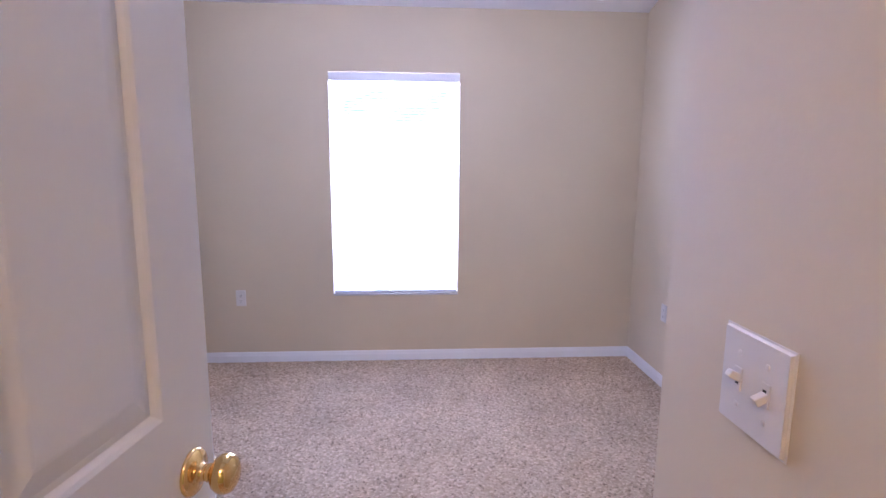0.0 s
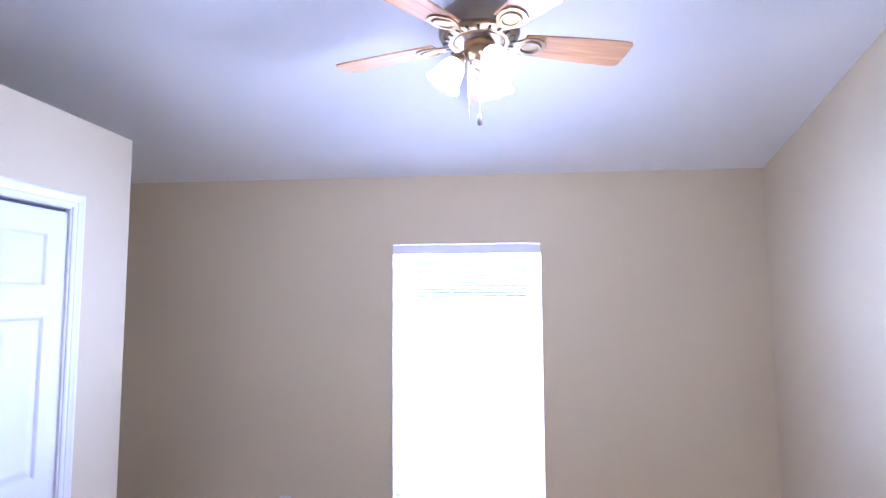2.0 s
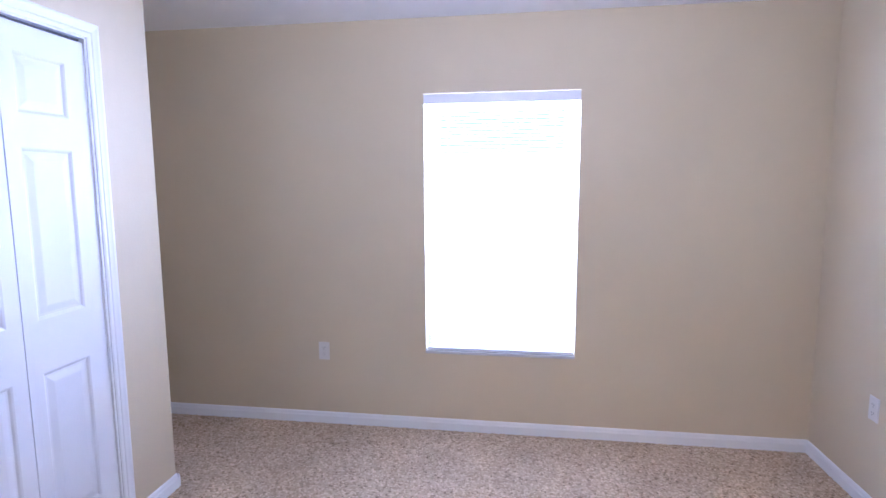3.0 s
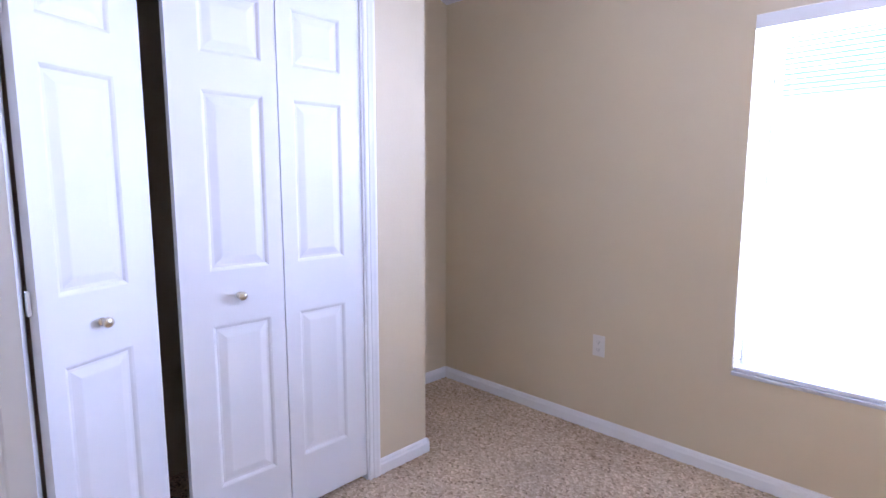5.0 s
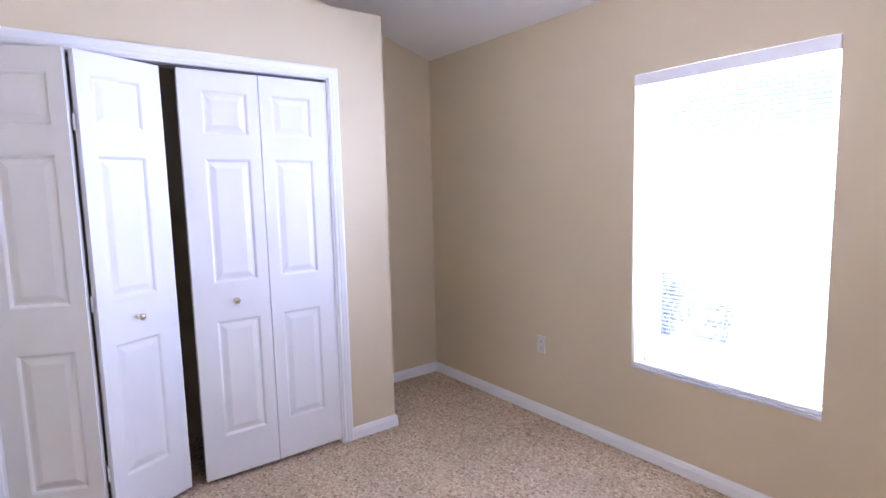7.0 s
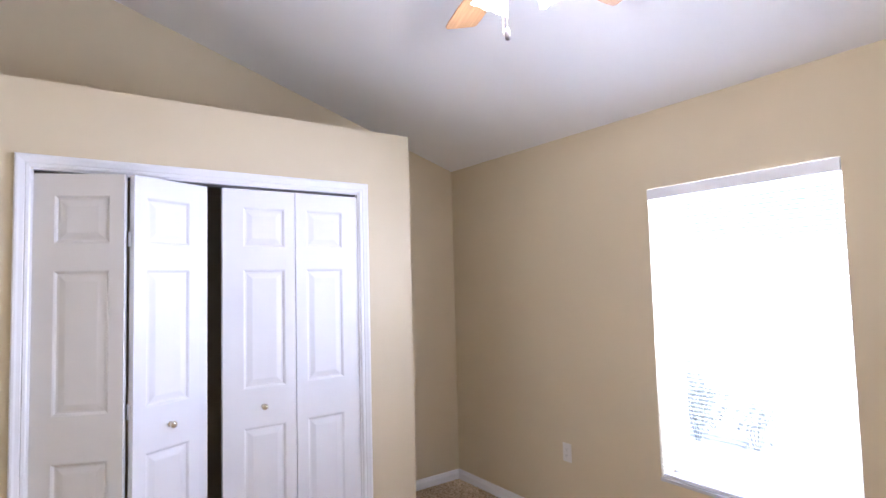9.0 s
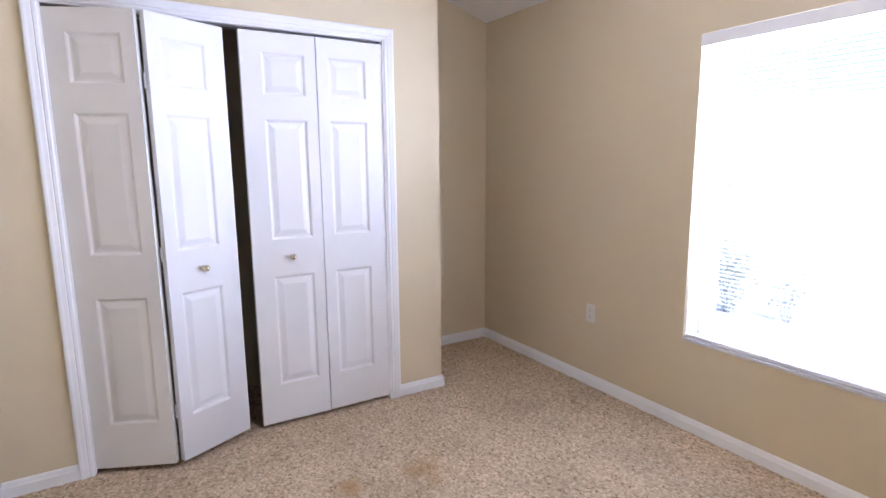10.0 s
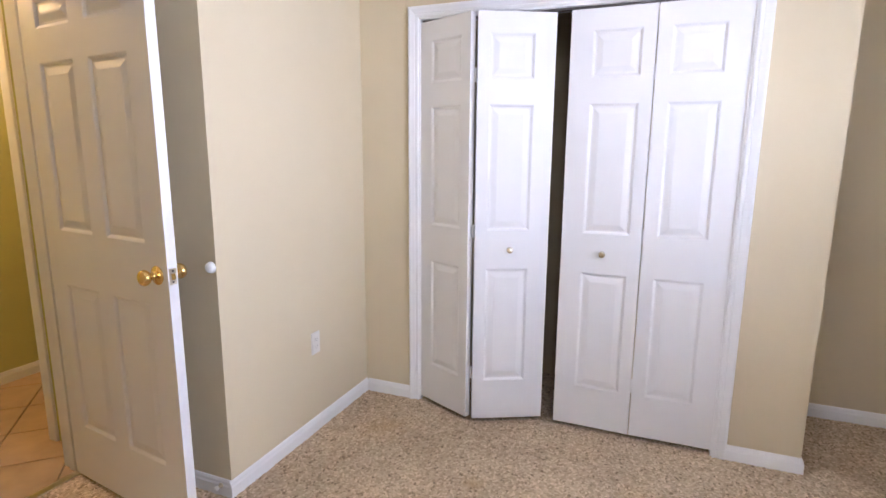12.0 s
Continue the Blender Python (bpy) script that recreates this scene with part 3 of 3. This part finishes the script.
# ---- ceiling fan ----
FZ = 2.592
fan = thing("ceiling_fan", pose(FAN[0], FAN[1], FZ), "five-blade ceiling fan with maple blades and lit glass shades", "ceiling fan")
cz = ceil_z(FAN[1]) - FZ
part("canopy", lathe([(0, cz + 0.03), (0.072, cz + 0.03), (0.072, cz - 0.03), (0.060, cz - 0.06), (0.030, cz - 0.085), (0.014, cz - 0.09), (0, cz - 0.09)], 32), M_FANBODY, fan, "pewter canopy", True)
part("downrod", lathe([(0, 0.09), (0.0135, 0.09), (0.0135, cz - 0.08), (0, cz - 0.08)], 16), M_FANBRASS, fan, smooth=True)
body = part("motor_housing", lathe([(0, 0.105), (0.03, 0.105), (0.045, 0.095), (0.10, 0.085), (0.128, 0.07), (0.138, 0.05), (0.138, 0.0), (0.130, -0.012), (0.10, -0.02), (0.085, -0.022), (0.06, -0.03), (0, -0.03)], 40), M_FANBODY, fan, "brushed pewter motor housing", True)
part("vent_ring", lathe([(0.100, -0.020), (0.132, -0.012), (0.128, -0.022), (0.098, -0.030), (0.085, -0.030), (0.085, -0.021)], 40), M_FANBRASS, fan, "antique brass vented ring", True)
for k in range(20):
    f = part("vent_slot", box(0.104, 0.122, -0.004, 0.004, -0.030, -0.024), M_DARK, body)
    f.matrix_local = pose(0, 0, 0, 0, 0, 18 * k)
part("switch_housing", lathe([(0, -0.028), (0.052, -0.028), (0.054, -0.040), (0.048, -0.047), (0.052, -0.053), (0.050, -0.070), (0.042, -0.082), (0.026, -0.091), (0.010, -0.096), (0, -0.097)], 32), M_FANBRASS, fan, "antique brass switch housing", True)


def blade_outline():
    pts = [(0.155, -0.050), (0.25, -0.058), (0.39, -0.066), (0.50, -0.069), (0.536, -0.066), (0.546, -0.056), (0.548, 0.0)]
    return pts + [(x, -y) for x, y in reversed(pts[:-1])]


bm = prism(blade_outline(), "z", -0.003, 0.003)
blade_me = to_mesh("blade", bm, M_WOOD)
out = [(0.085, -0.022), (0.115, -0.015), (0.135, -0.026), (0.160, -0.042), (0.193, -0.046), (0.222, -0.034), (0.236, -0.012)]
iron = prism(out + [(x, -y) for x, y in reversed(out)], "z", -0.0025, 0.0025)
iron_me = to_mesh("blade_iron", iron, M_FANBRASS)
loop_me = to_mesh("scroll", tube([(0.180 + 0.036 * math.cos(a), 0.029 * math.sin(a), -0.0085) for a in np.linspace(0, 2 * math.pi, 24)], 0.006, 8), M_FANBRASS, True)
for k in range(5):
    a = 17 + 72 * k
    b = part("blade", blade_me, None, fan, "light maple wooden blade")
    b.matrix_local = pose(0, 0, -0.018, 0, 0, a) @ pose(0, 0, 0, -11)
    i = part("blade_iron", iron_me, None, b, "antique brass blade bracket")
    i.matrix_local = pose(0, 0, -0.0062)
    s = part("scroll", loop_me, None, b, "antique brass scroll")
    s.matrix_local = Matrix()
# three lit tulip shades on curved arms
SH = [(0.018, 0.0), (0.030, -0.009), (0.039, -0.024), (0.045, -0.044), (0.050, -0.066), (0.057, -0.086), (0.064, -0.098)]
sh_bm = lathe(SH + [(r - 0.003, z) for r, z in reversed(SH)], 36)
for v in sh_bm.verts:
    if v.co.z < -0.08:
        a = math.atan2(v.co.y, v.co.x)
        v.co.z += 0.003 * math.cos(8 * a)
sh_me = to_mesh("shade", sh_bm, M_SHADE, True)
holder_me = to_mesh("shade_holder", lathe([(0, 0.016), (0.012, 0.016), (0.022, 0.006), (0.025, -0.004), (0.025, -0.014), (0.0, -0.014)], 24), M_FANBRASS, True)
for k in range(3):
    a = -58 + 120 * k
    ca, sa = math.cos(radians(a)), math.sin(radians(a))
    pts = [(r * ca, r * sa, z) for r, z in ((0.036, -0.062), (0.050, -0.056), (0.062, -0.062), (0.068, -0.076))]
    part("lamp_arm", tube(pts, 0.007, 10), M_FANBRASS, fan, smooth=True)
    tip = pose(0.068 * ca, 0.068 * sa, -0.079, 0, 0, a) @ pose(0, 0, 0, 0, -33)
    h = part("shade_holder", holder_me, None, fan)
    h.matrix_local = tip
    g = part("shade", sh_me, None, fan, "frosted tulip glass shade, lit")
    g.matrix_local = tip @ Matrix.Translation((0, 0, -0.008))
    p = Vector((FAN[0], FAN[1], FZ)) + (tip @ Vector((0, 0, -0.118)))
    lamp("fan_bulb", "POINT", 8.2, (1.0, 0.92, 0.82), Matrix.Translation(p), size=0.03)
for (x, y, z), mt in (((0.0, -0.045, -0.308), M_FOB_GAP_SHADE), ((-0.035, -0.03, -0.315), None)):
    c = part("pull_chain", tube([(x, y, -0.08), (x, y, z + 0.02)], 0.0013, 6), M_FANBRASS, fan, "thin bead pull chain")
    if mt is None:
        continue
    part("fob", lathe([(0, z + 0.022), (0.004, z + 0.02), (0.008, z + 0.010), (0.0085, z - 0.012), (0.006, z - 0.018), (0, z - 0.02)], 16, Matrix.Translation((x, y, 0))), mt, c, "small pull fob", True)

# ---- hall beyond the entry ----
HY = -2.08
structure("hall_wall_1", box(-0.6, 3.4, HY - T, HY, -0.1, 2.6), M_HALL, "yellow-beige hall wall under warm light", "wall")
structure("hall_wall_2", box(-0.6, AX0 - T, DY - T - 0.02, DY - 0.02, -0.1, 2.6), M_HALL, "hall wall beside the entry", "wall")
structure("hall_wall_3", box(AX1 + T, 3.4, DY - T - 0.02, DY - 0.02, -0.1, 2.6), M_HALL, "hall wall beside the entry", "wall")
structure("hall_wall_4", box(-0.72, -0.6, HY - T, DY - T, -0.1, 2.6), M_HALL, "hall end wall", "wall")
structure("hall_wall_5", box(3.4, 3.52, HY - T, DY - T, -0.1, 2.6), M_HALL, "hall end wall", "wall")
structure("hall_ceiling", box(-0.6, 3.4, HY, DY - T, EAVE, EAVE + 0.1), M_CEIL, "white hall ceiling", "ceiling")
structure("hall_wall_6", box(0.99, 1.10, -1.15, DY - T - 0.02, -0.1, 2.6), M_HALL, "short hall wall stub beside the entry", "wall")
structure("trim_hall_corner", box(1.086, 1.113, -1.163, -1.105, -0.01, 2.12, 0.004), M_TRIM, "white casing on the hall corner", "door casing")
baseboard((-0.6, HY), (3.4, HY), (0, 1))
casing("trim_hall", lambda u, d, z: (u, DY - T + d, z), DO0, DO1, DOZ, -1, "white casing on the hall side of the entry")
hl = thing("ceiling_light", pose(1.35, -1.6, EAVE), "lit round flush-mount hall ceiling light", "ceiling light")
part("pan", lathe([(0, 0), (0.14, 0), (0.14, -0.02), (0, -0.02)], 32), M_BRASS, hl, smooth=True)
part("globe", lathe([(0, -0.021), (0.13, -0.021), (0.125, -0.045), (0.095, -0.075), (0.05, -0.092), (0, -0.096)], 32), M_HALLGLOBE, hl, "glowing frosted glass globe", True)
lamp("hall_bulb", "POINT", 21, (1.0, 0.57, 0.20), Matrix.Translation((1.35, -1.6, EAVE - 0.16)), size=0.08)

# ---- outside the window ----
structure("ground", box(-300, 300, -300, 300, -0.5, -0.17), M_GRASS, "mown lawn outside the window", "lawn")


# real ground unknown: this pale reflector is added so the view out burns white
structure("bright_ground", box(-14, 16, NY + NT + 0.02, 45, -0.168, -0.14), M_BRIGHT_GROUND, "added pale sheet that reflects the sun outside the window", "paving")


def shrub(x, y, r, h, leaves, seed):
    rnd = random.Random(seed)
    s = thing("shrub", pose(x, y, -0.14), "pale dusty-green leafy shrub on the pale ground", "shrub", "garden shrubs")
    for k in range(5):
        a = 1.3 * k + rnd.uniform(-0.3, 0.3)
        d = Vector((math.cos(a), math.sin(a), 0)) * r
        part("stem", tube([d * 0.08, d * 0.3 + Vector((0, 0, h * 0.4)), d * 0.7 + Vector((0, 0, h * 0.8))], 0.006, 5), M_LEAF, s)
    co, fs = [], []
    for _ in range(leaves):
        d = Vector((rnd.gauss(0, 1), rnd.gauss(0, 1), rnd.gauss(0, 1))).normalized() * rnd.uniform(0.2, 1.05)
        c = Vector((d.x * r, d.y * r, h * 0.52 + d.z * h * 0.48))
        q = Euler((rnd.uniform(0, 6), rnd.uniform(0, 6), rnd.uniform(0, 6))).to_matrix()
        i = len(co)
        size = rnd.uniform(0.022, 0.05)
        co += [c + q @ Vector(v) * size for v in ((-1, 0, 0), (0, -0.42, 0.12), (1, 0, 0), (0, 0.42, 0.12))]
        fs.append((i, i + 1, i + 2, i + 3))
    me = bpy.data.meshes.new("crown")
    me.from_pydata(co, [], fs)
    me.materials.append(M_LEAF)
    part("crown", me, None, s)


shrub(-0.25, 5.8, 0.29, 0.78, 480, 1)
shrub(0.27, 5.9, 0.22, 0.50, 70, 2)

# ---- hall tiles ----
structure("hall_floor", box(-0.6, 3.4, HY, DY - 0.005, -0.12, -0.012), M_GROUT, "grouted hall floor bed", "floor")
tile_floor = tagged(new("hall_tiling"), "glossy tan ceramic floor tiles laid diagonally", "floor tiles", kind="structure")
TS = 0.33
tb = box(-TS / 2 + 0.004, TS / 2 - 0.004, -TS / 2 + 0.004, TS / 2 - 0.004, -0.008, 0.0, 0.002)
tile_me = to_mesh("tile", tb, M_TILE)
X0, X1, Y0, Y1 = -0.6, 3.4, HY, DY - 0.03
for i in range(-10, 11):
    for j in range(-10, 11):
        c = pose(0, 0, 0, 0, 0, 45) @ Vector((i * TS, j * TS, 0))
        x, y, r = 1.4 + c.x, -1.4 + c.y, TS * 0.7
        if not (X0 - r < x < X1 + r and Y0 - r < y < Y1 + r):
            continue
        m = pose(x, y, -0.003, 0, 0, 45 + random.uniform(-0.15, 0.15))
        if X0 + r < x < X1 - r and Y0 + r < y < Y1 - r:
            part("tile", tile_me, None, tile_floor).matrix_local = m
            continue
        # border tiles are cut along the walls
        cut = box(-TS / 2 + 0.004, TS / 2 - 0.004, -TS / 2 + 0.004, TS / 2 - 0.004, -0.008, 0.0, 0.002)
        bmesh.ops.transform(cut, matrix=m, verts=cut.verts)
        for co, no in (((X0, 0, 0), (-1, 0, 0)), ((X1, 0, 0), (1, 0, 0)), ((0, Y0, 0), (0, -1, 0)), ((0, Y1, 0), (0, 1, 0))):
            bmesh.ops.bisect_plane(cut, geom=cut.verts[:] + cut.edges[:] + cut.faces[:], plane_co=co, plane_no=no, clear_outer=True)
        if cut.faces:
            part("tile", cut, M_TILE, tile_floor)
        else:
            cut.free()
structure("threshold", box(DO0, DO1, DY - 0.03, DY + 0.01, -0.02, 0.004, 0.003), M_STEEL, "metal carpet edge strip in the doorway", "threshold")
